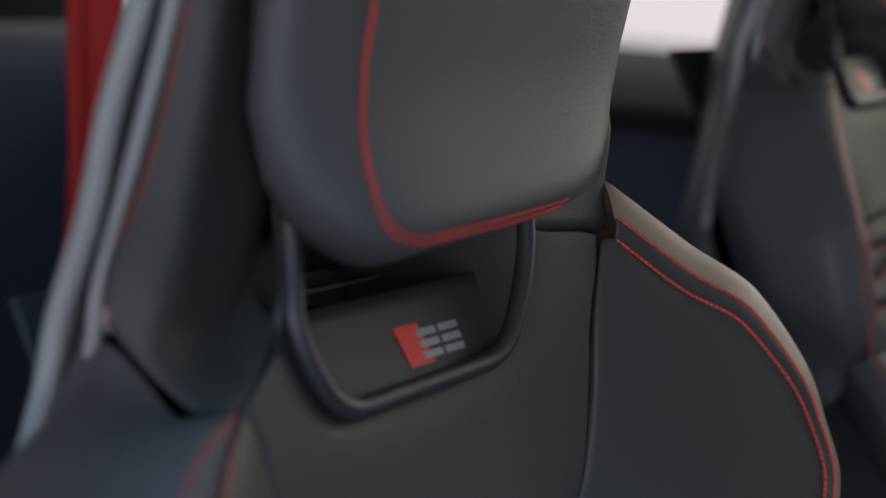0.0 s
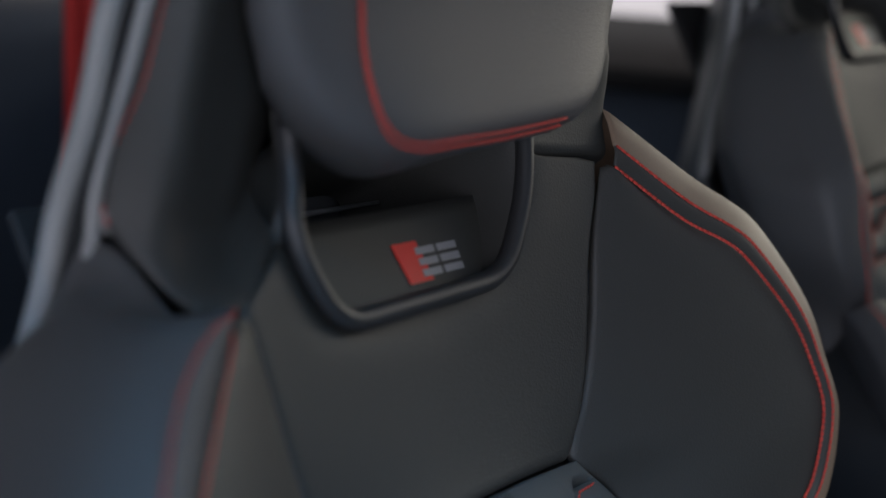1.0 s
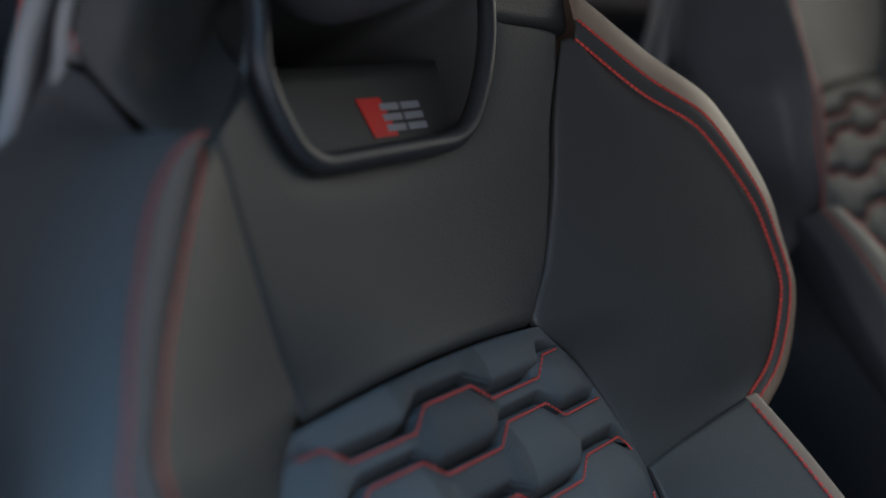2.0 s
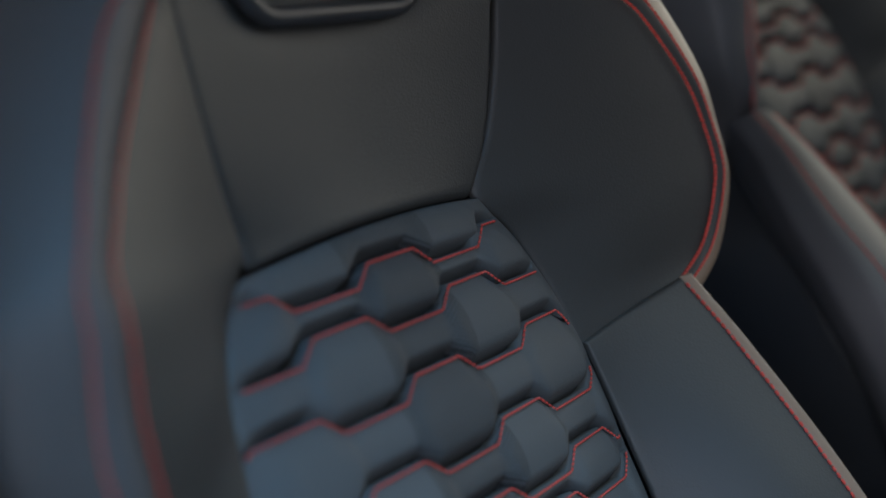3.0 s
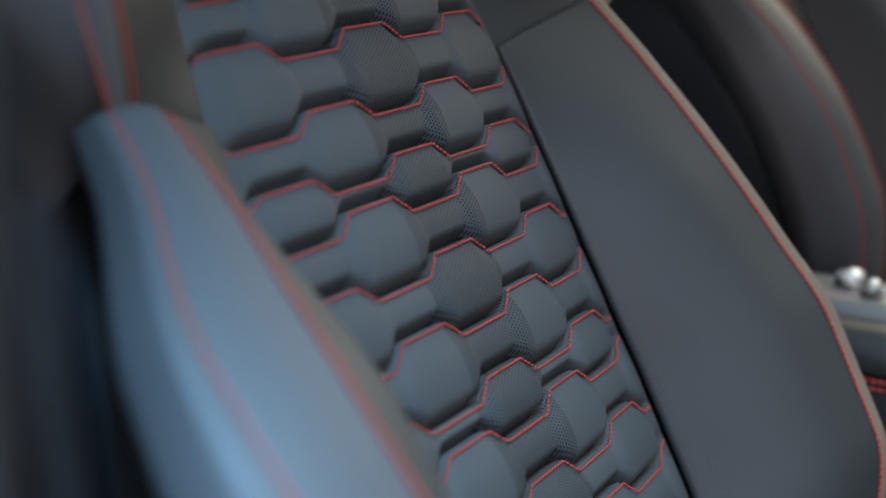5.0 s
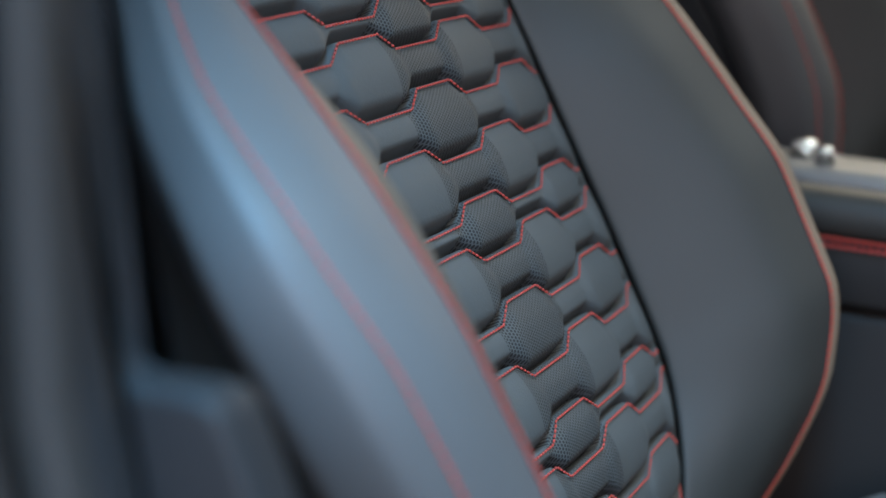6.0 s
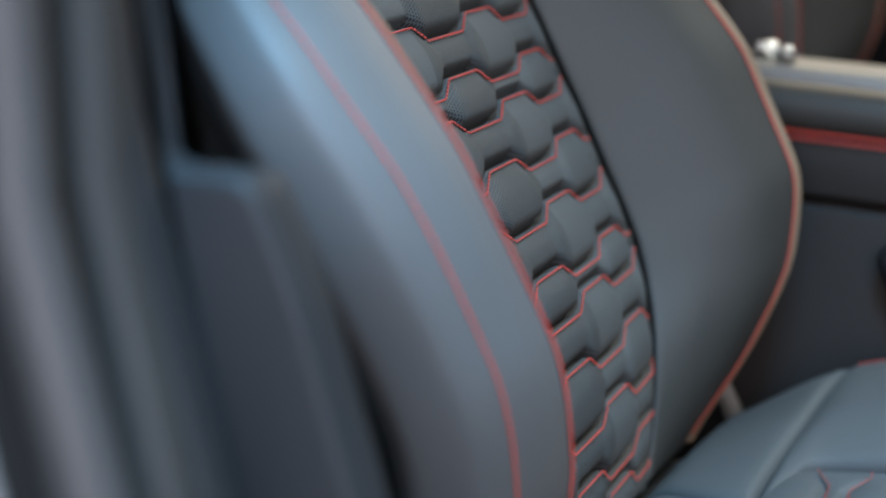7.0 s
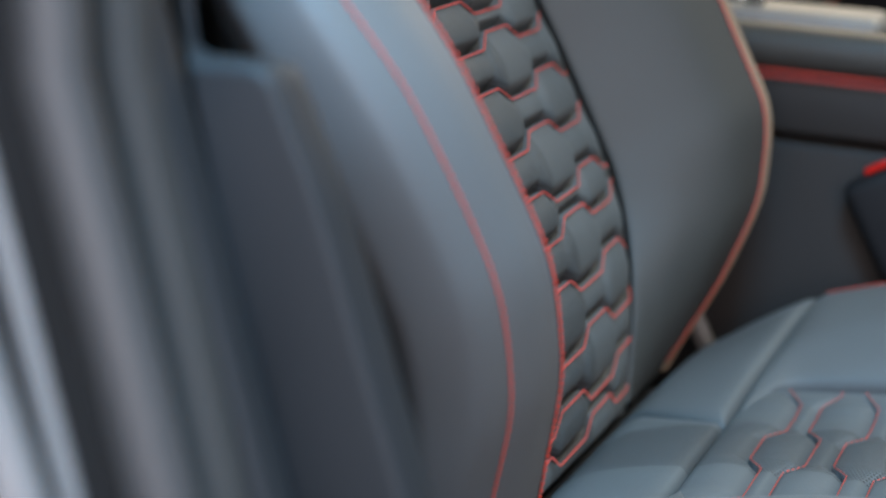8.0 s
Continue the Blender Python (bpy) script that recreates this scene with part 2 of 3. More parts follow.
def mid(x, v):
    return curve(MID_N, v) - 0.30 * x * x


# first row tops, and the way their outline steps along x
ROW_TOPS = [0.163, 0.143, 0.1145, 0.083, 0.056, 0.039, 0.010, -0.018, -0.0475, -0.067, -0.097, -0.1245, -0.156, -0.174, -0.205, -0.233, -0.262, -0.279]
PITCH, STEP = 0.054, 0.0085


def wave(x, odd):
    """1 on a raised flat of the stitched line, 0 on its low stretch, with slanted flanks."""
    c = -0.007 + (PITCH if odd else 0.0)
    d = abs((x - c + PITCH) % (2 * PITCH) - PITCH)
    return min(max((0.0316 - d) / 0.0126, 0.0), 1.0)


def top_seam(x):
    """Where the quilting meets the plain panel above it."""
    return 0.1768 + 0.045 * x - 0.42 * x * x


def row_line(i, x):
    if i < 0:
        return top_seam(x)
    if i >= len(ROW_TOPS):
        return -0.300
    return ROW_TOPS[i] + 0.03 * x - STEP * (1 - wave(x, i % 2 == 1))


def smoothstep(t):
    t = min(max(t, 0.0), 1.0)
    return t * t * (3 - 2 * t)


def quilt_strip(name, top, low, half, height, mat, puff=0.0038, cols=170, rows=18, trench=0.0070):
    """One padded row of a quilted panel, between two stitched lines; its lower border tucks under the next row."""
    verts = []
    for a in range(-1, rows):
        t = max(a, 0) / (rows - 1)
        for c in range(cols):
            k = 2 * c / (cols - 1) - 1
            x = k * half(0.5 * (top(0) + low(0)))
            v0, v1 = top(x), low(x)
            gap = abs(v0 - v1)
            v = v0 + (v1 - v0) * t
            x = k * half(v)
            rise = math.sin(math.pi / 2 * min(t / 0.5, 1.0)) if t < 0.55 else max(math.cos(math.pi / 2 * (t - 0.55) / 0.45), 0) ** 0.6
            bump = puff * (0.45 + 0.85 * smoothstep((gap - 0.012) / 0.020)) * rise - trench * smoothstep(1 - gap * (1 - t) / 0.0062)
            inset = (1 - abs(k)) * half(v) - 0.005
            side = min(max(inset / 0.006, 0.0), 1.0)
            bump = bump * smoothstep(inset / 0.024) - 0.004 * (1 - math.sqrt(max(1 - (1 - side) ** 2, 0)))
            verts.append((x, v, height(x, v) + bump - (0.009 if a < 0 else 0.0)))
    faces = grid_faces(rows + 1, cols)
    return mesh(name, verts, [f[::-1] for f in faces], mat)


OPENING = [(-0.083, 0.340), (-0.084, 0.318), (-0.093, 0.292), (-0.070, 0.2595), (0.056, 0.2625), (0.076, 0.287), (0.087, 0.312), (0.090, 0.340)]


def rounded(poly, r, n=5, closed=True):
    """A polygon with its corners rounded off."""
    out = []
    k = len(poly)
    for i, p in enumerate(poly):
        p = np.array(p, float)
        if not closed and i in (0, k - 1):
            out.append(p)
            continue
        a, b = np.array(poly[i - 1], float), np.array(poly[(i + 1) % k], float)
        da, db = a - p, b - p
        ra, rb = min(r, np.linalg.norm(da) * 0.45), min(r, np.linalg.norm(db) * 0.45)
        q0, q1 = p + da / np.linalg.norm(da) * ra, p + db / np.linalg.norm(db) * rb
        for j in range(n + 1):
            t = j / n
            out.append((1 - t) ** 2 * q0 + 2 * t * (1 - t) * p + t * t * q1)
    return out


def reach(poly, c, ang):
    """How far from c the border of poly lies in a direction."""
    d = np.array((math.cos(ang), math.sin(ang)))
    best = 0.0
    for i in range(len(poly)):
        a, b = np.array(poly[i]) - c, np.array(poly[(i + 1) % len(poly)]) - c
        e = b - a
        den = d[0] * e[1] - d[1] * e[0]
        if abs(den) < 1e-12:
            continue
        t = (a[0] * e[1] - a[1] * e[0]) / den
        s = (a[0] * d[1] - a[1] * d[0]) / den
        if t > 0 and -1e-6 <= s <= 1 + 1e-6:
            best = max(best, t)
    return best


def panel_height(x, v):
    xs, ns = curve(SEAM, v)
    c = curve(MID_N, v)
    return c + (ns - c) * min((x / xs) ** 2, 1.4)


def side_curves(side):
    """Borders of the padded side pieces; side is -1 or 1."""
    inner = [(0.142, 0.095 if side > 0 else 0.082, -0.007), (0.134, 0.123, -0.007), (0.118, 0.156, -0.007), (0.093, 0.180, -0.006), (0.106, 0.202, 0.004), (0.118, 0.233, 0.016), (0.128, 0.267, 0.027), (0.145, 0.300, 0.0365)]
    outer = [(0.207, 0.107, 0.024), (0.237, 0.122, 0.033), (0.254, 0.157, 0.048), (0.250, 0.180, 0.052), (0.241, 0.202, 0.055), (0.214, 0.238, 0.056), (0.182, 0.264, 0.048), (0.152, 0.297, 0.040)]
    if side < 0:
        inner[-1] = (0.135, 0.270, 0.029)
        outer = [(0.220, 0.084, 0.014), (0.238, 0.106, 0.034), (0.250, 0.135, 0.049), (0.251, 0.164, 0.057), (0.232, 0.191, 0.053), (0.192, 0.230, 0.046), (0.163, 0.256, 0.041), (0.148, 0.268, 0.033)]
    return [[np.array((side * x, v, n)) for x, v, n in c] for c in (inner, outer)]


BOLSTER_IN = [(0.10, (0.205, 0.026)), (0.06, (0.205, 0.042)), (0.0, (0.208, 0.060)), (-0.05, (0.212, 0.071)), (-0.10, (0.215, 0.080)), (-0.16, (0.215, 0.080)), (-0.21, (0.213, 0.060)), (-0.25, (0.206, 0.022)), (-0.295, (0.195, -0.040))]
BOLSTER_OUT = [(v, (x + 0.010, n + 0.0005)) for v, (x, n) in BOLSTER_IN]
BOLSTER_IN_LEFT = [(0.10, (0.2150, 0.0180)), (0.06, (0.2367, 0.0445)), (0.0, (0.2685, 0.0777)), (-0.05, (0.2832, 0.0974)), (-0.10, (0.2794, 0.1040)), (-0.16, (0.2596, 0.0982)), (-0.21, (0.2352, 0.0761)), (-0.25, (0.2175, 0.0443)), (-0.295, (0.1973, 0.0053))]
BOLSTER_OUT_LEFT = [(0.10, (0.2350, 0.0150)), (0.06, (0.2630, 0.0399)), (0.0, (0.3155, 0.0725)), (-0.05, (0.3310, 0.0930)), (-0.10, (0.3230, 0.0998)), (-0.16, (0.2999, 0.0919)), (-0.21, (0.2760, 0.0693)), (-0.25, (0.2583, 0.0353)), (-0.295, (0.2372, -0.0045))]
RIM = [(0.25, (0.196, -0.026)), (0.27, (0.181, -0.014)), (0.295, (0.166, -0.004)), (0.32, (0.157, 0.005)), (0.365, (0.155, 0.048)), (0.398, (0.154, 0.080)), (0.45, (0.148, 0.122)), (0.54, (0.125, 0.178))]
SHELL_RIM = [(0.20, (0.245, -0.050)), (0.25, (0.205, -0.034)), (0.282, (0.182, -0.020)), (0.315, (0.167, -0.006)), (0.35, (0.164, 0.028)), (0.375, (0.162, 0.048)), (0.402, (0.159, 0.074)), (0.45, (0.153, 0.116)), (0.54, (0.130, 0.170))]


SHELL_HALF = [(-0.31, 0.225), (-0.20, 0.250), (-0.10, 0.256), (0.0, 0.246), (0.10, 0.230), (0.16, 0.240), (0.20, 0.238), (0.25, 0.208), (0.282, 0.185), (0.315, 0.168), (0.375, 0.165), (0.45, 0.155), (0.545, 0.130)]
SHELL_FRONT = [(-0.31, -0.07), (0.20, -0.055), (0.25, -0.036), (0.282, -0.022), (0.315, -0.009), (0.35, 0.022), (0.402, 0.068), (0.45, 0.110), (0.545, 0.165)]


def build_seat():
    seat = thing("car_seat", "dark grey leather sports seat with honeycomb quilting and red stitching", "car seat", "front seats")

    def add(name, me, label="", parent=None):
        return piece(name, me, parent or seat, BACK, label)
    half = lambda v: curve(INSERT_HALF, v)
    # quilted middle of the backrest
    for i in range(-1, len(ROW_TOPS)):
        top = lambda x, i=i: row_line(i, x)
        low = lambda x, i=i: row_line(i + 1, x)
        row = add("quilted_panel", quilt_strip("quilted_panel", top, low, lambda v: half(v) + 0.006, mid, QUILT))
        if i >= 0:
            pts = []
            for c in range(161):
                k = 2 * c / 160 - 1
                x = k * half(top(0)) * 0.985
                v = top(x)
                if abs(x) < half(v) - 0.002:
                    pts.append((x, v - 0.0012, mid(x, v) + 0.0014 - 0.004 * smoothstep(1 - (half(v) - abs(x)) / 0.016)))
            add("stitching", stitches("row_stitching", pts, None, 0.0030, 0.0024, 0.0013, lift=0.0010), "red thread", row)
    # leather panel round the opening under the headrest
    c0 = np.array((0.0, 0.287))
    hole = rounded(OPENING, 0.018)
    outline = [(x, top_seam(x) + 0.0015) for x in np.linspace(-0.093, 0.093, 17)]
    outline += [(curve(SEAM, v)[0], v) for v in np.linspace(0.182, 0.304, 9)] + [(0.125, 0.3070), (0.099, 0.3105), (0.0925, 0.322), (0.0925, 0.345), (-0.0815, 0.345), (-0.0825, 0.318), (-0.0915, 0.294), (-0.131, 0.271)]
    outline += [(-curve(SEAM, v)[0], v) for v in np.linspace(0.266, 0.182, 8)]
    angs = [2 * math.pi * k / 180 for k in range(180)]
    rads = [0, 0.03, 0.08, 0.16, 0.28, 0.42, 0.56, 0.7, 0.8, 0.88, 0.93, 0.965, 0.985, 1.0]
    verts = []
    for f in rads:
        for a in angs:
            r0, r1 = reach(hole, c0, a), reach(outline, c0, a)
            r0 = min(r0, r1 * 0.98)
            r = r0 + (r1 - r0) * f
            x, v = c0[0] + r * math.cos(a), c0[1] + r * math.sin(a)
            edge = (1 - f) * (r1 - r0)
            q = min(max(1 - edge / 0.004, 0), 1)
            z = panel_height(x, v) - 0.0035 * (1 - math.sqrt(max(1 - q * q, 0)))
            dip = min(max(1 - f * (r1 - r0) / 0.022, 0), 1)
            z -= 0.004 * dip * dip + 0.008 * smoothstep((v - 0.285) / 0.02) * smoothstep((-x - 0.085) / 0.01)
            verts.append((x, v, z))
    add("upper_panel", mesh("upper_panel", verts, grid_faces(len(rads), len(angs), 0, True), LEATHER), "smooth leather panel below the headrest")
    # rim, walls and tray of the opening
    rim_pts = [(p[0], p[1], panel_height(p[0], p[1]) + 0.0015) for p in hole]
    rim_pts = rim_pts + rim_pts[:2]
    rim = add("opening_rim", tube("opening_rim", rim_pts, 0.0044, RUBBER, 10), "soft dark rim")
    wall = []
    k = len(hole)
    for f, dn in ((0.0, 0.0), (0.06, -0.008), (0.10, -0.03), (0.12, -0.075)):
        for p in hole:
            q = c0 + (np.array(p) - c0) * (0.965 - f)
            wall.append((q[0], q[1], panel_height(p[0], p[1]) * (1.0 if dn > -0.01 else 0.4) + dn))
    wall_me = mesh("opening_wall", wall, [f[::-1] for f in grid_faces(4, k, 0, True)], LEATHER)
    add("opening_wall", wall_me)
    # near-black sheet: the cavity's shade is put into its colour
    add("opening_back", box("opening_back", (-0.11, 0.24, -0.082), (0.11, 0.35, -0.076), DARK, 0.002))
    ramp = []
    for b in range(7):
        t = b / 6
        w = 0.056 + 0.021 * t
        for a in range(9):
            s = 2 * a / 8 - 1
            ramp.append((0.001 + s * w, 0.260 + 0.043 * t, 0.0125 - 0.004 * t))
    base = len(ramp)
    ramp += [(x, v, n - 0.012) for x, v, n in ramp]
    rf = grid_faces(7, 9) + [f[::-1] for f in grid_faces(7, 9, base)]
    rf += [(54 + a, 54 + a + 1, base + 54 + a + 1, base + 54 + a) for a in range(8)]
    tray = add("tray", mesh("tray", ramp, rf, TRAY), "matt sloping tray carrying a small red and grey badge")
    # lip uses the pale piping grey, so its highlight is in the colour
    add("lip", tube("lip", [(-0.080, 0.3175, -0.040), (0.0, 0.3195, -0.040), (0.080, 0.3195, -0.040)], 0.0016, PIPING_LIT), "", tray)
    # badge: a red slanted block and plain grey bars
    def on_tray(x, h, lift):
        t = (0.260 + h - 0.260) / 0.043
        x = x + 0.0105
        return (x, 0.260 + 0.043 * t, 0.0125 - 0.004 * t + lift)

    def plate(name, quads, mat, lift):
        vv, ff = [], []
        for q in quads:
            b = len(vv)
            vv += [on_tray(x, h, 0.0002) for x, h in q] + [on_tray(x, h, lift) for x, h in q]
            m = len(q)
            ff += [tuple(b + m + j for j in range(m))] + [(b + j, b + (j + 1) % m, b + m + (j + 1) % m, b + m + j) for j in range(m)]
        return mesh(name, vv, ff, mat, True)
    y0, y1 = 0.0095, 0.0275
    add("badge_block", plate("badge_block", [[(-0.0135, y0), (0.004, y0), (0.0035, y1), (-0.0145, y1)]], RED, 0.0006), "red block", tray)
    h0, pitch, th = 0.0115, 0.0049, 0.0031
    bars = []
    for x0, x1 in ((-0.0020, 0.0122), (0.0150, 0.0292)):
        for j in range(3):
            z, k = h0 + pitch * j, 0.0008 * j
            bars.append([(x0 + k, z), (x1 + k, z), (x1 + k + 0.0005, z + th), (x0 + k + 0.0005, z + th)])
    for q in bars:
        add("badge_bar", plate("badge_bar", [q], GREY, 0.0009), "", tray)
    # side pieces
    for side in (-1, 1):
        inner, outer = side_curves(side)
        left = side < 0

        def wing(u, v, inner=inner, outer=outer):
            a, b = chain(inner, v), chain(outer, v)
            soft = sum(chain(inner, min(max(v + e, 0), 1)) for e in (-0.24, -0.16, -0.08, 0.0, 0.08, 0.16, 0.24)) / 7
            k = smoothstep(u / 0.45) * smoothstep(v / 0.2) * smoothstep((1 - v) / 0.2)
            a = a * (1 - k) + soft * k
            p = a + (b - a) * u
            p[2] += 0.006 * math.sin(math.pi * u) ** 0.8 * smoothstep(v / 0.25) * math.sin(math.pi * (0.5 + 0.42 * v)) ** 0.5
            return p
        w = add("wing", upholstery("wing", wing, LEATHER, 0.11, 0.22, 20, 40, 0.004, 0.0035, (1, 0, 1, 1), left), "padded shoulder wing")
        mid_pt = np.array((side * 0.11, 0.19, 0.02))
        rear = [np.array((side * x, y, n)) for x, y, n in ((0.238, 0.100 if side > 0 else 0.066, -0.030), (0.252, 0.118, -0.030), (0.262, 0.160, -0.030), (0.258, 0.188, -0.030), (0.250, 0.215, -0.030), (0.218, 0.252, -0.026), (0.186, 0.284, -0.014), (0.160, 0.315, -0.001))]

        def wing_edge(u, v, outer=outer, mid_pt=mid_pt, side=side):
            b = chain(outer, v)
            d = b - mid_pt
            d[2] = 0
            d /= np.linalg.norm(d)
            r = chain(rear, v)
            k = 0.75 + 0.75 * smoothstep((v - 0.35) / 0.4)
            if side < 0:
                w = smoothstep((v - 0.25) / 0.3)
                d = d * (1 - 0.85 * smoothstep((v - 0.70) / 0.30))
                e = d * (0.3 + 0.7 * smoothstep(v / 0.35))
                pts = [b, b + d * 0.011 + np.array((0, 0, 0.003 + 0.003 * w)), b + d * 0.021 + np.array((0, 0, 0.008 * w)), b + e * 0.036 + np.array((0, 0, 0.004 * w - 0.004)), b + e * 0.048 + np.array((0, 0, -0.014)), b * 0.35 + r * 0.65 + e * 0.036, r]
                return chain(pts, u)
            pts = [b, b + d * 0.006 * k + np.array((0, 0, 0.003)), b + d * 0.013 * k + np.array((0, 0, 0.003)), b + d * 0.021 * k + np.array((0, 0, 0.001)), b * 0.5 + r * 0.5 + d * 0.018 * k, b * 0.25 + r * 0.75 + d * 0.010 * k, r]
            return chain(pts, u)
        cut = 0.333 if left else 0.19
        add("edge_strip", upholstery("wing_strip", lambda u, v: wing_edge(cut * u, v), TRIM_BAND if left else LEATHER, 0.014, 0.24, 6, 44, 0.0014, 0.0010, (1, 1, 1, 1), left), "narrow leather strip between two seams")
        # right edge takes the painted warm-lit tan, left edge the plain band grey
        band = add("wing_edge", upholstery("wing_edge", lambda u, v: wing_edge(cut + (1 - cut) * u, v), TRIM_BAND if left else STRIP_LIT, 0.07, 0.24, 18, 44, 0.002, 0.0015, (1, 0, 1, 1), left), "rounded leather edge, the right-hand one painted warm-lit")
        line = [chain(outer, k / 80) for k in range(0, 81)]
        add("stitching", stitches("wing_stitching", [p + np.array((-side * 0.0020, 0, 0.0004)) for p in line], None, 0.0031, 0.0034, 0.0011 if left else 0.0019), "red thread", w)
        add("stitching", stitches("wing_edge_stitching", [wing_edge(cut + 0.002, k / 80) for k in range(0, 81)], None, 0.0031, 0.0034, 0.0010 if left else 0.0017, lift=-0.0001), "red thread", band)

        def bolster(u, v, side=side):
            y = (0.098 - 0.395 * v) if side > 0 else (0.083 - 0.380 * v)
            xi = curve(INSERT_HALF, y) - 0.0022
            si = curve(BOLSTER_IN if side > 0 else BOLSTER_IN_LEFT, y)
            ni = mid(xi, y) + 0.002
            p0, p3 = np.array((xi, ni)), np.array(si)
            c = smoothstep(v / 0.3)
            p1 = np.array((xi + (si[0] - xi) * 0.28, ni + (si[1] - ni) * (0.28 + 0.16 * c)))
            p2 = np.array((xi + (si[0] - xi) * 0.62, ni + (si[1] - ni) * (0.62 + 0.19 * c)))
            q = chain([p0, p1, p2, p3], u)
            return np.array((side * q[0], y + (0.012 if side > 0 else 0.0) * u * (1 - v) ** 4, q[1]))
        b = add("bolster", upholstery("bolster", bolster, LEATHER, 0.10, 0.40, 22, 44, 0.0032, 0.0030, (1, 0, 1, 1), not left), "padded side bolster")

        def bolster_edge(u, v, side=side):
            y = (0.098 - 0.395 * v) if side > 0 else (0.083 - 0.380 * v)
            si, so = [np.array(curve(c, y)) for c in ((BOLSTER_IN, BOLSTER_OUT) if side > 0 else (BOLSTER_IN_LEFT, BOLSTER_OUT_LEFT))]
            if side > 0:
                roll = ((0.016, -0.012), (0.021, -0.031), (0.013, -0.048), (-0.012, -0.064))
            else:
                k = smoothstep(v / 0.5)
                slim = ((0.004, -0.004), (0.003, -0.014), (-0.016, -0.032), (-0.052, -0.058))
                full = ((0.014, -0.011), (0.016, -0.030), (0.004, -0.046), (-0.030, -0.062))
                roll = [[p + (q - p) * k for p, q in zip(a, b)] for a, b in zip(slim, full)]
            pts = [si, (si + so) / 2 + np.array((0, 0.0035))] + [so] + [so + np.array(r) for r in roll]
            q = chain(pts, u)
            return np.array((side * q[0], y + (0.012 if side > 0 else 0.003 * min(u / 0.33, 1.0)) * (1 - v) ** 4, q[1]))
        add("edge_strip", upholstery("bolster_strip", lambda u, v: bolster_edge(0.333 * u, v), TRIM_BAND if left else STRIP_LIT, 0.03, 0.40, 8, 44, 0.0014, 0.0010, (1, 1, 1, 1), not left), "narrow leather strip between two seams, painted warm-lit on the right")
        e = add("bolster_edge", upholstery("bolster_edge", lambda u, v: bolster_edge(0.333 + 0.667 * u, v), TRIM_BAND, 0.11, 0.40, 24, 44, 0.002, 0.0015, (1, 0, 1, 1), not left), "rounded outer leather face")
        add("stitching", stitches("bolster_stitching", [bolster(0.997, k / 110) + np.array((0, 0, 0.0004)) for k in range(1, 110)], None, 0.0038, 0.0035, 0.0013 if left else 0.0017, lift=0.0001), "red thread", b)
        add("stitching", stitches("bolster_edge_stitching", [bolster_edge(0.333, k / 110) + np.array((0, 0, 0.0002)) for k in range(1, 110)], None, 0.0038, 0.0034, 0.0011 if left else 0.0015, lift=-0.0002), "red thread", e)

        def side_panel(u, v, side=side):
            a = bolster_edge(0.97, v)
            b = np.array((side * (curve(SHELL_HALF, a[1]) + 0.001), a[1], curve(SHELL_FRONT, a[1]) - 0.012))
            p = a + (b - a) * u
            p[0] += side * 0.008 * math.sin(math.pi * u)
            return p
        add("side_panel", upholstery("side_panel", side_panel, SEAT_SIDE, 0.09, 0.40, 12, 40, 0.003, 0.002, (1, 1, 1, 1), not left), "dark plastic seat side")
        # ear beside the headrest
        if left:
            low = [(-0.092, 0.293, 0.024), (-0.130, 0.270, 0.028), (-0.145, 0.271, 0.024), (-0.153, 0.291, 0.013), (-0.157, 0.318, 0.004)]
        else:
            low = [(0.096, 0.3110, 0.036), (0.116, 0.3085, 0.036), (0.134, 0.3066, 0.036), (0.154, 0.3046, 0.036), (0.165, 0.3035, 0.034)]
        low = [np.array(q) for q in low]

        def ear(u, v, low=low, side=side):
            a = chain(low, u)
            y = 0.318 + (0.53 - 0.318) * v
            xo, no = curve(RIM, y)
            top = chain([np.array((0.066, no - 0.024)), np.array((0.100, no - 0.022)), np.array((0.130, no - 0.013)), np.array((xo - 0.008, no)), np.array((xo, no))], u)
            if side > 0:
                no = 0.038 + 0.34 * (y - 0.307)
                top = chain([np.array((0.066, no - 0.010)), np.array((0.100, no - 0.005)), np.array((0.132, no - 0.001)), np.array((0.156, no)), np.array((0.166, no - 0.002))], u)
            b = np.array((side * top[0], y, top[1]))
            k = smoothstep(v / 0.20)
            p = a * (1 - k) + b * k
            p[1] = a[1] + (0.53 - a[1]) * v
            return p
        er = add("ear", upholstery("ear", ear, LEATHER, 0.09, 0.24, 20, 24, 0.006, 0.008, (0, 1, 1, 0), left), "leather side of the headrest recess")
        if left:
            add("stitching", stitches("ear_stitching", [ear(0.93, k / 60) + np.array((side * 0.0004, 0, 0.0006)) for k in range(1, 60)]), "red thread", er)
        rim_line = [np.array((side * curve(RIM, y)[0], y, curve(RIM, y)[1])) for y in np.linspace(0.255, 0.535, 50)]
        add("ear_piping", tube("ear_piping", [p + np.array((side * 0.001, 0, 0.0)) for p in rim_line], 0.0030, PIPING_LIT, 8), "leather piping, sky reflection painted as pale grey")
        outer_line = [np.array((side * curve(SHELL_RIM, y)[0], y, curve(SHELL_RIM, y)[1])) for y in np.linspace(0.205, 0.535, 60)]
        add("shell_piping", tube("shell_piping", [p + np.array((side * 0.0030, 0, 0.0)) for p in outer_line], 0.0046, PIPING_LIT, 10), "leather shell edge, sky reflection painted as pale grey")
        # piping end in the same pale grey, painted for its bright glint
        bm = bmesh.new()
        bmesh.ops.create_uvsphere(bm, u_segments=16, v_segments=10, radius=1.0, matrix=Matrix.LocRotScale((side * 0.152, 0.319, 0.004), None, (0.0055, 0.0075, 0.0055)))
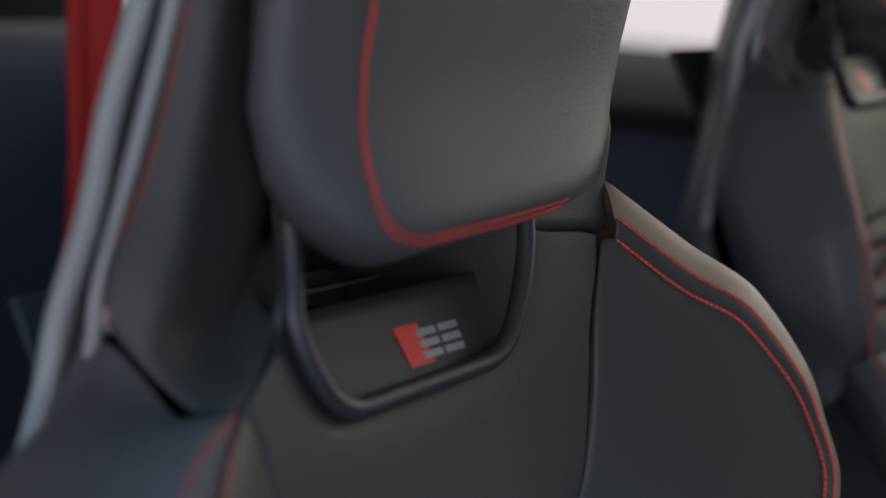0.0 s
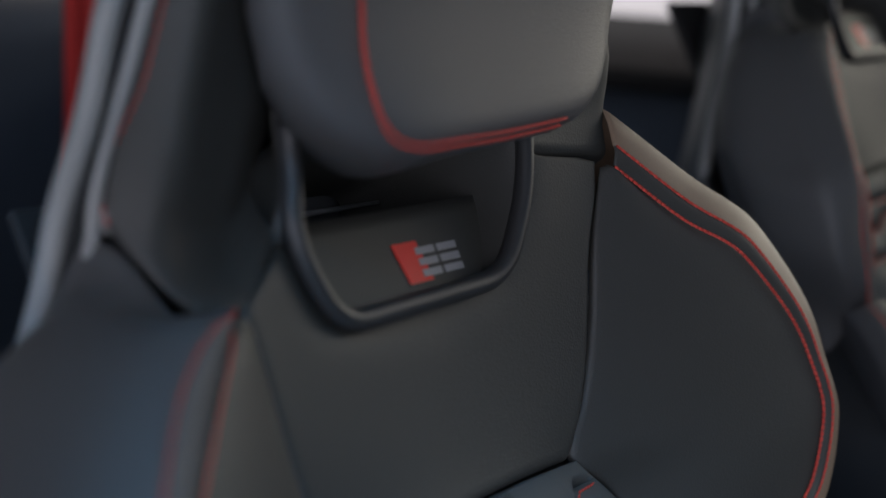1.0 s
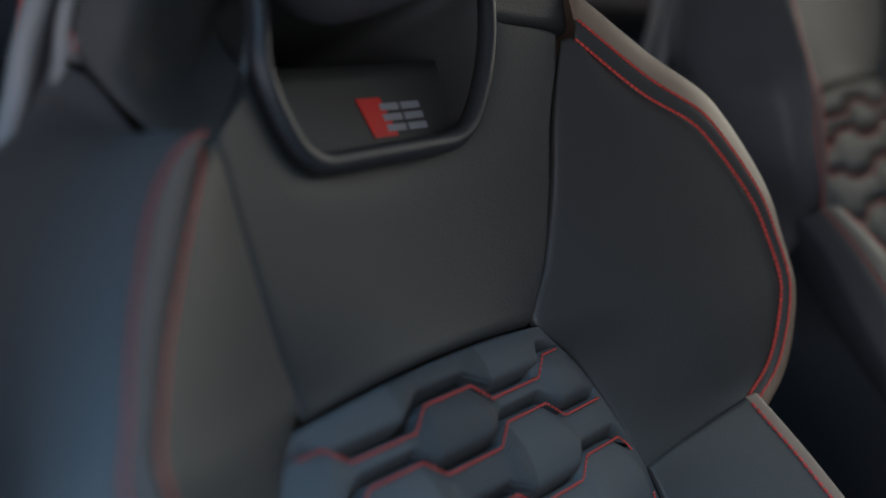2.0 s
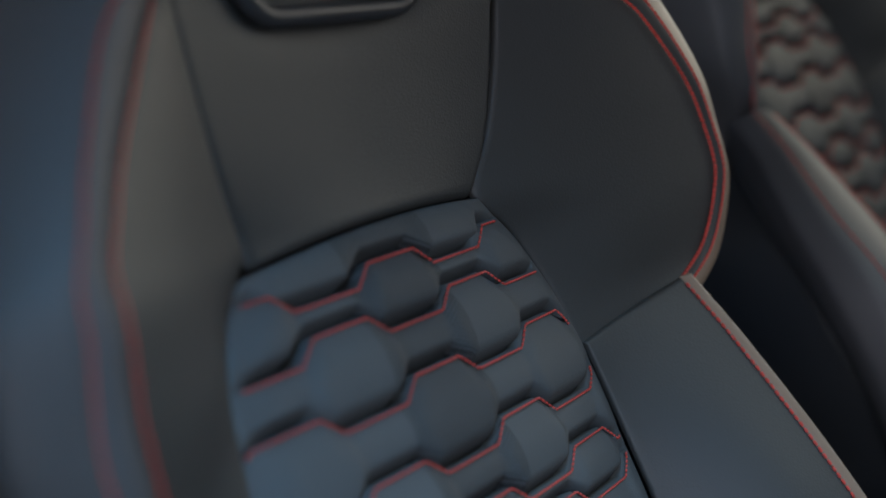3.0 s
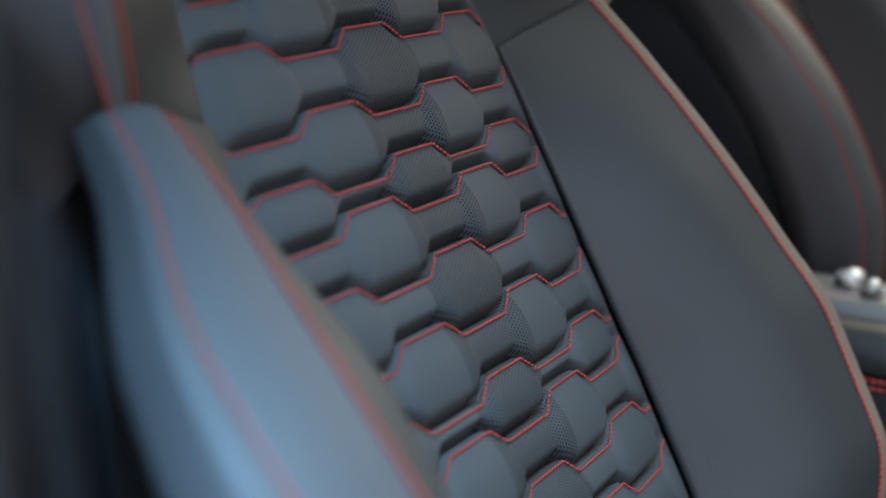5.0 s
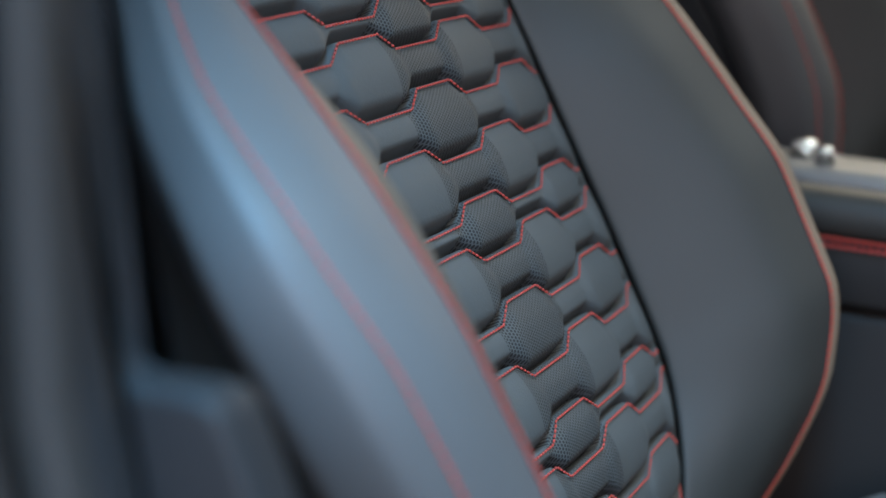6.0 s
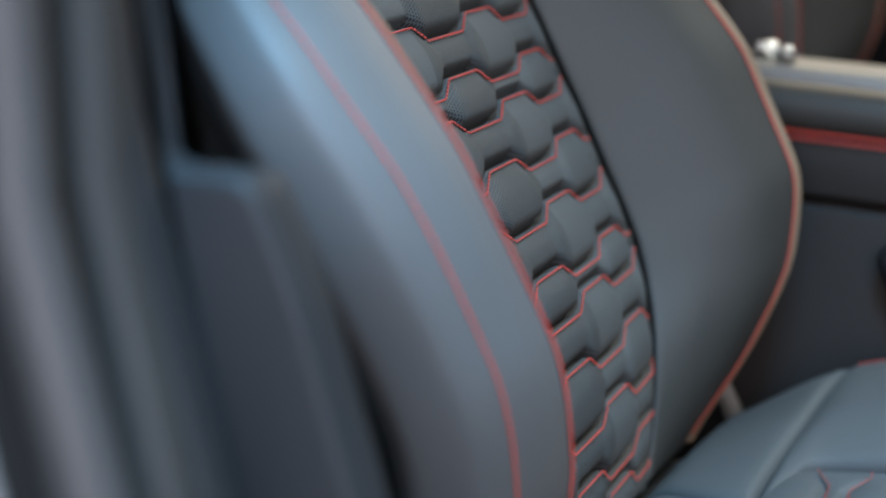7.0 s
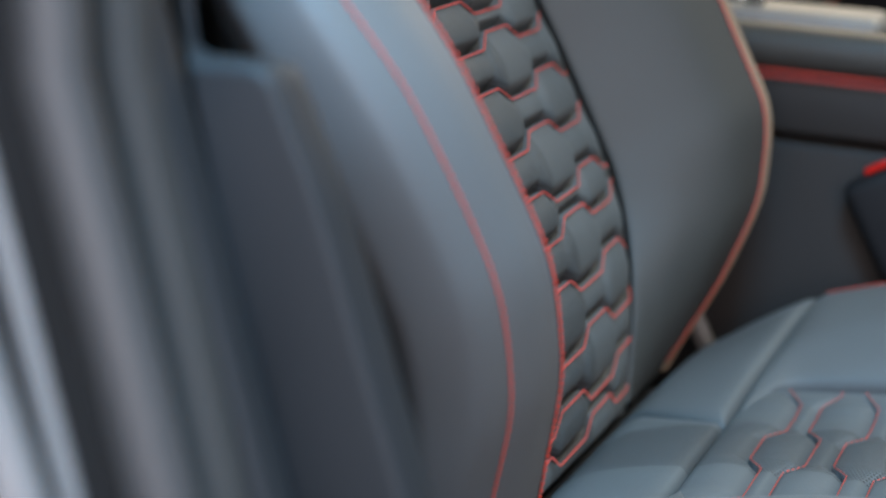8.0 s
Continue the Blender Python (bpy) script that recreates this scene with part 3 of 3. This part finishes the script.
        me = bpy.data.meshes.new("piping_end")
        bm.to_mesh(me)
        bm.free()
        me.materials.append(PIPING_LIT)
        add("piping_end", smooth(me), "rounded end of the piping")
    # headrest cushion
    hw = [(0.307, 0.056), (0.3085, 0.072), (0.312, 0.084), (0.32, 0.099), (0.335, 0.115), (0.36, 0.130), (0.39, 0.138), (0.43, 0.139), (0.48, 0.132), (0.525, 0.112), (0.545, 0.080)]
    hf_n = [(0.307, 0.067), (0.3085, 0.0725), (0.311, 0.0772), (0.32, 0.0805), (0.33, 0.082), (0.35, 0.087), (0.37, 0.097), (0.39, 0.112), (0.43, 0.142), (0.48, 0.172), (0.545, 0.192)]
    hh = [(0.307, 0.010), (0.3085, 0.016), (0.312, 0.021), (0.325, 0.024), (0.35, 0.026), (0.50, 0.026), (0.545, 0.020)]

    def head(a, v):
        x, n = math.cos(a), math.sin(a)
        x = math.copysign(abs(x) ** 0.50, x)
        n = math.copysign(abs(n) ** 0.50, n)
        h = curve(hh, v)
        wide = x * curve(hw, v) * (1 + 0.45 * min(n, 0))
        back = h - (1.8 if n < 0 else 1.0) * h * n
        return np.array((0.009 + wide, v + 0.045 * wide + (0.06 + 0.36 * smoothstep((wide + 0.06) / 0.08)) * back * smoothstep((0.345 - v) / 0.038), curve(hf_n, v) - back))

    def head_front(x, v):
        c = min(abs(x - 0.009) / curve(hw, v), 0.999) ** (1 / 0.50)
        back = curve(hh, v) * (1 - math.sqrt(1 - c * c) ** 0.50)
        return np.array((x, v + 0.045 * (x - 0.009) + (0.06 + 0.36 * smoothstep((x + 0.051) / 0.08)) * back * smoothstep((0.345 - v) / 0.038), curve(hf_n, v) - back))
    vs = [0.307, 0.3078, 0.3085, 0.310, 0.313, 0.318, 0.325, 0.335, 0.35, 0.37, 0.40, 0.43, 0.46, 0.49, 0.51, 0.525, 0.535, 0.542, 0.545]
    nk = 72
    hv = [head(2 * math.pi * k / nk, v) for v in vs for k in range(nk)]
    hf = [f[::-1] for f in grid_faces(len(vs), nk, 0, True)] + [tuple(range(nk)), tuple(range((len(vs) - 1) * nk, len(vs) * nk))[::-1]]
    hr = add("headrest", mesh("headrest", hv, [f[::-1] for f in hf], LEATHER_SOFT), "smooth padded leather headrest")
    for off in (0.0, 0.0016):
        path = rounded([(-0.084 - off, 0.52), (-0.087 - off, 0.40), (-0.0845 - off, 0.338), (-0.0785 - off, 0.3185 - off), (-0.061, 0.3108 - off), (0.0, 0.3095 - off), (0.060, 0.3098 - off)], 0.012, 8, False)
        seam = []
        for a, b in zip(path, path[1:]):
            seam += [head_front(*(a + (b - a) * t)) for t in np.linspace(0, 1, 24)[:-1]]
        add("stitching", stitches("headrest_stitching", [p + np.array((0, -0.0004, 0.0004)) for p in seam], None, 0.0031, 0.0032, 0.0013), "red thread", hr)
    # shell behind the padding
    verts, cols = [], 0
    for y in np.linspace(-0.31, 0.545, 40):
        w, f = curve(SHELL_HALF, y), curve(SHELL_FRONT, y)
        prof = [(-w + 0.03, f - 0.012), (-w + 0.012, f + 0.001), (-w + 0.004, f - 0.006), (-w + 0.012, f - 0.016), (-w + 0.055, f - 0.050), (-w * 0.5, f - 0.070), (0, f - 0.076)]
        prof = prof + [(-x, n) for x, n in prof[:-1][::-1]]
        cols = len(prof)
        verts += [(x, y, n) for x, n in prof]
    add("shell", mesh("shell", verts, grid_faces(40, cols), SHELL), "hard seat shell")
    # cushion: x across, y towards the front, z up from the padding
    tilt = radians(5)
    CUSH = Matrix(((-1, 0, 0, 0), (0, -math.cos(tilt), math.sin(tilt), -0.020), (0, math.sin(tilt), math.cos(tilt), 0.234), (0, 0, 0, 1)))

    def addc(name, me, label="", parent=None):
        return piece(name, me, parent or seat, CUSH, label)
    crown = [(-0.03, -0.080), (-0.006, -0.044), (0.010, -0.020), (0.032, -0.005), (0.08, 0.003), (0.30, 0.004), (0.45, 0.0), (0.52, -0.03)]

    def bench(x, y):
        return curve(crown, y) - 0.1 * x * x
    def swell(x, y):
        """How far the cushion's sides rise above its middle."""
        return (0.026 + 0.026 * smoothstep((y - 0.03) / 0.16)) * smoothstep((abs(x) - 0.06) / 0.14) * smoothstep((y + 0.01) / 0.12)

    tops = [0.108, 0.128, 0.150, 0.172, 0.194, 0.212, 0.236, 0.260, 0.284, 0.304, 0.330, 0.356, 0.380, 0.404]

    def cline(i, x):
        if i < 0:
            return 0.085
        if i >= len(tops):
            return 0.44
        return tops[i] + STEP * (1 - wave(x, i % 2 == 1))
    chalf = lambda v: 0.104
    for i in range(-1, len(tops)):
        row = addc("cushion_panel", quilt_strip("cushion_panel", lambda x, i=i: cline(i, x), lambda x, i=i: cline(i + 1, x), chalf, lambda x, y: bench(x, y) + swell(x, y), QUILT, 0.0028, 110, 12, 0.0034))
        row.data.flip_normals()
        if i >= 0:
            addc("stitching", stitches("cushion_stitching", [(x, cline(i, x) + 0.001, bench(x, cline(i, x)) + swell(x, cline(i, x)) + 0.0008) for x in np.linspace(-0.098, 0.098, 110)], None, 0.0036, 0.0026, 0.0008), "red thread", row)
    def rear_half(y):
        return 0.112 - 0.060 * smoothstep((y + 0.03) / 0.113)

    def rear_fn(u, v):
        y = -0.03 + 0.112 * v
        x = -rear_half(y) + u * (rear_half(y) + 0.19)
        return np.array((x, y, bench(x, y) + swell(x, y)))
    addc("cushion_rear", upholstery("cushion_rear", rear_fn, QUILT, 0.28, 0.112, 26, 16, 0.006, 0.012), "plain leather strip at the back of the cushion")
    for side in (-1, 1):
        def side_fn(u, y, xi, side=side):
            z = lambda x: bench(x, y) + swell(x, y)
            pts = [np.array((xi, z(xi))), np.array((xi + (0.215 - xi) * 0.5, z(xi + (0.215 - xi) * 0.5))), np.array((0.215, z(0.215))), np.array((0.243, z(0.215) - 0.006)), np.array((0.262, z(0.215) - 0.030)), np.array((0.266, z(0.215) - 0.10))]
            q = chain(pts, u)
            return np.array((side * q[0], y, q[1]))

        def rear_side(u, v, side=side):
            y = -0.03 + (0.112 + (0.024 * smoothstep(u / 0.7) if side < 0 else 0.0)) * v
            return side_fn(u, y, (rear_half(y) if side < 0 else 0.19) + 0.001)

        def front_side(u, v, side=side):
            y = 0.0835 + (0.024 * smoothstep(u / 0.7) if side < 0 else 0.0) * (1 - v) + 0.43 * v
            return side_fn(u, y, 0.054 + 0.052 * smoothstep(v / 0.05))
        addc("cushion_side_rear", upholstery("cushion_side_rear", rear_side, QUILT, 0.2, 0.112, 30, 16, 0.006, 0.012, (1, 0, 1, 1), side < 0), "plain leather side at the back of the cushion")
        cbo = addc("cushion_side", upholstery("cushion_side", front_side, QUILT, 0.2, 0.43, 30, 40, 0.006, 0.012, (1, 0, 1, 1), side < 0), "padded cushion side")
        addc("stitching", stitches("cushion_side_stitching", [front_side(0.42, 0.02 + 0.95 * k / 120) + np.array((0, 0, 0.0006)) for k in range(120)]), "red thread", cbo)
    addc("cushion_base", box("cushion_base", (-0.25, -0.02, -0.16), (0.25, 0.50, -0.03), SHELL, 0.03, 3), "dark plastic seat base")
    return seat


front_seat = build_seat()
other_seat = copy_thing(front_seat, Matrix.Translation((0.77, 0.085, 0.075)))

# ---- cabin ----
floor = solid("floor", "dark carpet on the car floor", "floor", box("floor", (-0.46, -1.3, -0.03), (1.20, 1.5, 0.0), CARPET, 0.002), "structure")
ground = solid("ground", "grey paved ground outside the car", "ground", box("ground", (-60, -60, -0.45), (60, 60, -0.35), PAVING, 0.0), "structure")
# ceiling is out of view; edges placed to shade the upper seat, pale for bounce
roof = solid("ceiling", "unseen light grey fabric headliner under the roof, edges set for shade", "ceiling", box("ceiling", (-0.46, -0.25, 1.16), (1.20, 1.7, 1.21), HEADLINER, 0.02), "structure")
solid("roof", "grey painted roof skin of the car", "roof", box("roof", (-0.45, -0.24, 1.213), (1.19, 1.69, 1.228), PAINT, 0.006), "structure")
# dashboard and bulkhead are unseen, added to block low light from the front
front_block = solid("dashboard", "unseen dark dashboard block across the cabin front, added to hold back light", "dashboard", box("dashboard", (-0.42, -1.30, 0.25), (1.18, -0.98, 0.68), PLASTIC_DARK, 0.05, 4), "structure")
firewall = solid("wall_front", "unseen dark bulkhead under the dashboard block", "wall", box("wall_front", (-0.46, -1.42, 0.0), (1.20, -1.32, 0.70), PLASTIC_DARK, 0.01), "structure")

SKY_WALL = bpy.data.materials.new("bright_backdrop")
SKY_WALL.use_nodes = True
SKY_WALL.node_tree.nodes["Principled BSDF"].inputs["Base Color"].default_value = (0.7, 0.7, 0.72, 1)
SKY_WALL.node_tree.nodes["Principled BSDF"].inputs["Emission Color"].default_value = (0.93, 0.92, 1.0, 1)
SKY_WALL.node_tree.nodes["Principled BSDF"].inputs["Emission Strength"].default_value = 0.6
solid("backdrop", "pale overcast sky far behind the car", "sky", box("backdrop", (24, -20, -0.35), (24.2, 40, 14), SKY_WALL, 0.0), "structure")

# centre console between the seats
console = thing("centre_console", "dark leather centre console with red stitched seam", "console")
piece("body", box("console_body", (0.300, -0.98, -0.02), (0.440, 0.16, 0.352), PLASTIC, 0.008), console)
piece("side_strip", box("console_side_strip", (0.294, -0.98, 0.355), (0.446, 0.16, 0.394), PLASTIC, 0.005), console, None, "padded side strip")
piece("top", box("console_top", (0.290, -0.98, 0.396), (0.330, 0.16, 0.424), LEATHER, 0.012, 3), console, None, "soft leather rim")
piece("top", box("console_top_far", (0.410, -0.98, 0.396), (0.450, 0.16, 0.424), LEATHER, 0.012, 3), console, None, "soft leather rim")
for dz in (0.0, 0.0045):
    piece("stitching", stitches("console_stitching", [(0.2908, y, 0.3925 + dz) for y in np.linspace(-0.74, 0.15, 90)], None, 0.0046, 0.0042, 0.0026, (-1, 0, 0)), console, None, "red thread")
piece("tray", box("console_tray", (0.331, -0.98, 0.40), (0.409, 0.15, 0.412), PLASTIC_DARK, 0.003), console)
piece("plate", box("console_plate", (0.334, -0.12, 0.4125), (0.407, 0.15, 0.431), SATIN, 0.008, 3), console, None, "satin grey metal plate")
for x, y, z, r in ((0.374, -0.016, 0.4365, 0.010), (0.352, -0.034, 0.4365, 0.007), (0.376, -0.150, 0.4175, 0.009)):
    bm = bmesh.new()
    bmesh.ops.create_cone(bm, cap_ends=True, segments=24, radius1=r, radius2=r * 0.8, depth=0.012, matrix=Matrix.Translation((x, y, z)))
    bmesh.ops.bevel(bm, geom=list(bm.edges), offset=0.0015, segments=2, affect="EDGES")
    me = bpy.data.meshes.new("knob")
    bm.to_mesh(me)
    bm.free()
    me.materials.append(CHROME)
    piece("knob", smooth(me), console, None, "chrome knob")

console.location.z = 0.008

# belt buckle beside the cushion
buckle = thing("belt_buckle", "black seat belt buckle with a red release button", "buckle")
bm_pose = pose(0.284, -0.152, 0.312, -30, 0, 6)
piece("housing", box("buckle_housing", (-0.012, -0.020, -0.036), (0.012, 0.020, 0.040), PLASTIC_DARK, 0.009, 4), buckle, bm_pose)
piece("button", box("buckle_button", (-0.007, -0.014, 0.0402), (0.007, 0.002, 0.044), RED, 0.002, 2), buckle, bm_pose, "red release button")
piece("stalk", box("buckle_stalk", (-0.006, -0.010, -0.20), (0.006, 0.010, -0.050), PLASTIC_DARK, 0.004, 2), buckle, bm_pose)

hinge = solid("seat_hinge_cover", "small light plastic hinge cover beside the backrest", "cover", box("seat_hinge_cover", (-0.004, -0.006, -0.05), (0.004, 0.006, 0.018), SATIN, 0.005, 3), "", pose(0.270, -0.028, 0.245, -30, 0, 0))

# rear bench
bench_seat = thing("rear_bench", "dark leather rear bench seat", "car seat")
piece("cushion", box("rear_cushion", (-0.36, 0.75, 0.0), (1.10, 1.25, 0.36), CARD, 0.04, 4), bench_seat)
piece("backrest", box("rear_backrest", (-0.36, 1.2, 0.0), (1.10, 1.36, 0.80), CARD, 0.05, 4), bench_seat)
belt_line = [(0.44, 0.80, 1.18), (0.47, 0.81, 0.90), (0.50, 0.83, 0.72), (0.50, 0.86, 0.38)]
belt = thing("seat_belt", "red seat belt hanging beside the rear bench", "seat belt")
piece("webbing", tube("belt_webbing", belt_line, 0.024, BELT, 10, 0.12), belt)
for dx in (-0.021, 0.021):
    piece("edge_binding", tube("belt_binding", [(x + dx, y - 0.002, z) for x, y, z in belt_line], 0.0022, BELT, 6), belt)

# sides, pillars and rear of the cabin
solid("wall_far_rear", "dark door card of the far rear door", "door", box("wall_far_rear", (1.16, 0.46, -0.1), (1.24, 1.6, 0.80), CARD, 0.02, 3), "structure")
solid("window_ledge_far", "grey sloping ledge below the far rear window", "ledge", box("window_ledge_far", (-0.09, -0.56, -0.012), (0.09, 0.56, 0.012), PLASTIC, 0.008, 3), "structure", pose(1.085, 1.04, 0.778, 0, -16, 0))
solid("wall_far_front", "dark door card of the far front door", "door", box("wall_far_front", (1.16, -1.40, -0.1), (1.24, 0.32, 0.78), PLASTIC_DARK, 0.02, 3), "structure")
solid("pillar_far", "dark pillar trim between the far doors", "pillar", box("pillar_far", (1.12, 0.30, -0.1), (1.20, 0.48, 1.16), PLASTIC_DARK, 0.02, 3), "structure")
solid("wall_near_rear", "dark door card of the near rear door", "door", box("wall_near_rear", (-0.50, 0.30, -0.1), (-0.42, 1.6, 0.80), PLASTIC_DARK, 0.02, 3), "structure")
solid("wall_rear", "dark trim behind the rear bench", "wall", box("wall_rear", (-0.42, 1.42, 0.0), (1.2, 1.50, 0.84), PLASTIC_DARK, 0.01), "structure")
solid("sill_near", "painted door sill below the open door", "sill", box("sill_near", (-0.56, -1.3, -0.12), (-0.42, 0.14, 0.05), PAINT, 0.03, 3), "structure")

# pillar beside the open door
pillar = thing("door_pillar", "grey plastic pillar trim with rubber door seals", "pillar", "", "structure")


def slanted(name, x, thick, pts, mat, bevel=0.004):
    """A flat trim piece with an outline in y and z, standing at x."""
    bm = bmesh.new()
    vs = [bm.verts.new((x, y, z)) for y, z in pts]
    f = bm.faces.new(vs)
    r = bmesh.ops.extrude_face_region(bm, geom=[f])
    for v in r["geom"]:
        if isinstance(v, bmesh.types.BMVert):
            v.co.x += thick
    bmesh.ops.recalc_face_normals(bm, faces=bm.faces)
    rim = [e for e in bm.edges if len({round(v.co.x, 5) for v in e.verts}) == 1]
    bmesh.ops.bevel(bm, geom=rim, offset=bevel, segments=3, profile=0.5, affect="EDGES")
    me = bpy.data.meshes.new(name)
    bm.to_mesh(me)
    bm.free()
    me.materials.append(mat)
    return smooth(me)


piece("lower_trim", slanted("lower_trim", -0.433, 0.022, rounded([(-0.056, 0.489), (-0.073, 0.455), (-0.106, 0.368), (-0.205, 0.05), (-0.12, 0.05), (-0.062, 0.362), (-0.026, 0.455), (0.0, 0.600), (-0.011, 0.560), (-0.019, 0.500), (-0.025, 0.4875)], 0.007), PILLAR, 0.003), pillar, pose(0, 0, -0.003), "grey lower pillar trim with a rounded corner")
piece("upper_trim", slanted("upper_trim", -0.450, 0.022, [(-0.018, 0.545), (0.10, 0.50), (0.16, 1.17), (0.055, 1.17), (0.035, 0.80), (0.022, 0.64), (0.0, 0.585)], PILLAR, 0.006), pillar, None, "black upper pillar trim")
piece("core", slanted("core", -0.455, 0.018, [(-0.165, 0.05), (-0.085, 0.33), (-0.028, 0.50), (-0.004, 0.62), (0.03, 1.17), (0.14, 1.17), (0.14, 0.05)], PILLAR, 0.004), pillar)
for x, y0, slope, w, mat, lab in ((-0.462, -0.026, 0.29, 0.0085, PLASTIC, "grey flange"), (-0.498, -0.028, 0.32, 0.0095, SEAL, "grey rubber seal"), (-0.520, -0.016, 0.32, 0.0032, FLANGE, "painted flange"), (-0.545, -0.012, 0.40, 0.0070, FLANGE, "painted body edge")):
    pts = []
    for z in np.linspace(0.05, 1.17, 24):
        y = y0 - slope * (0.49 - z) if z < 0.49 else y0 + 0.035 * (1 - math.exp(-(z - 0.49) / 0.12 * slope))
        pts.append((x, y, z))
    piece("door_seal", tube("door_seal", pts, w, mat, 12), pillar, None, lab)
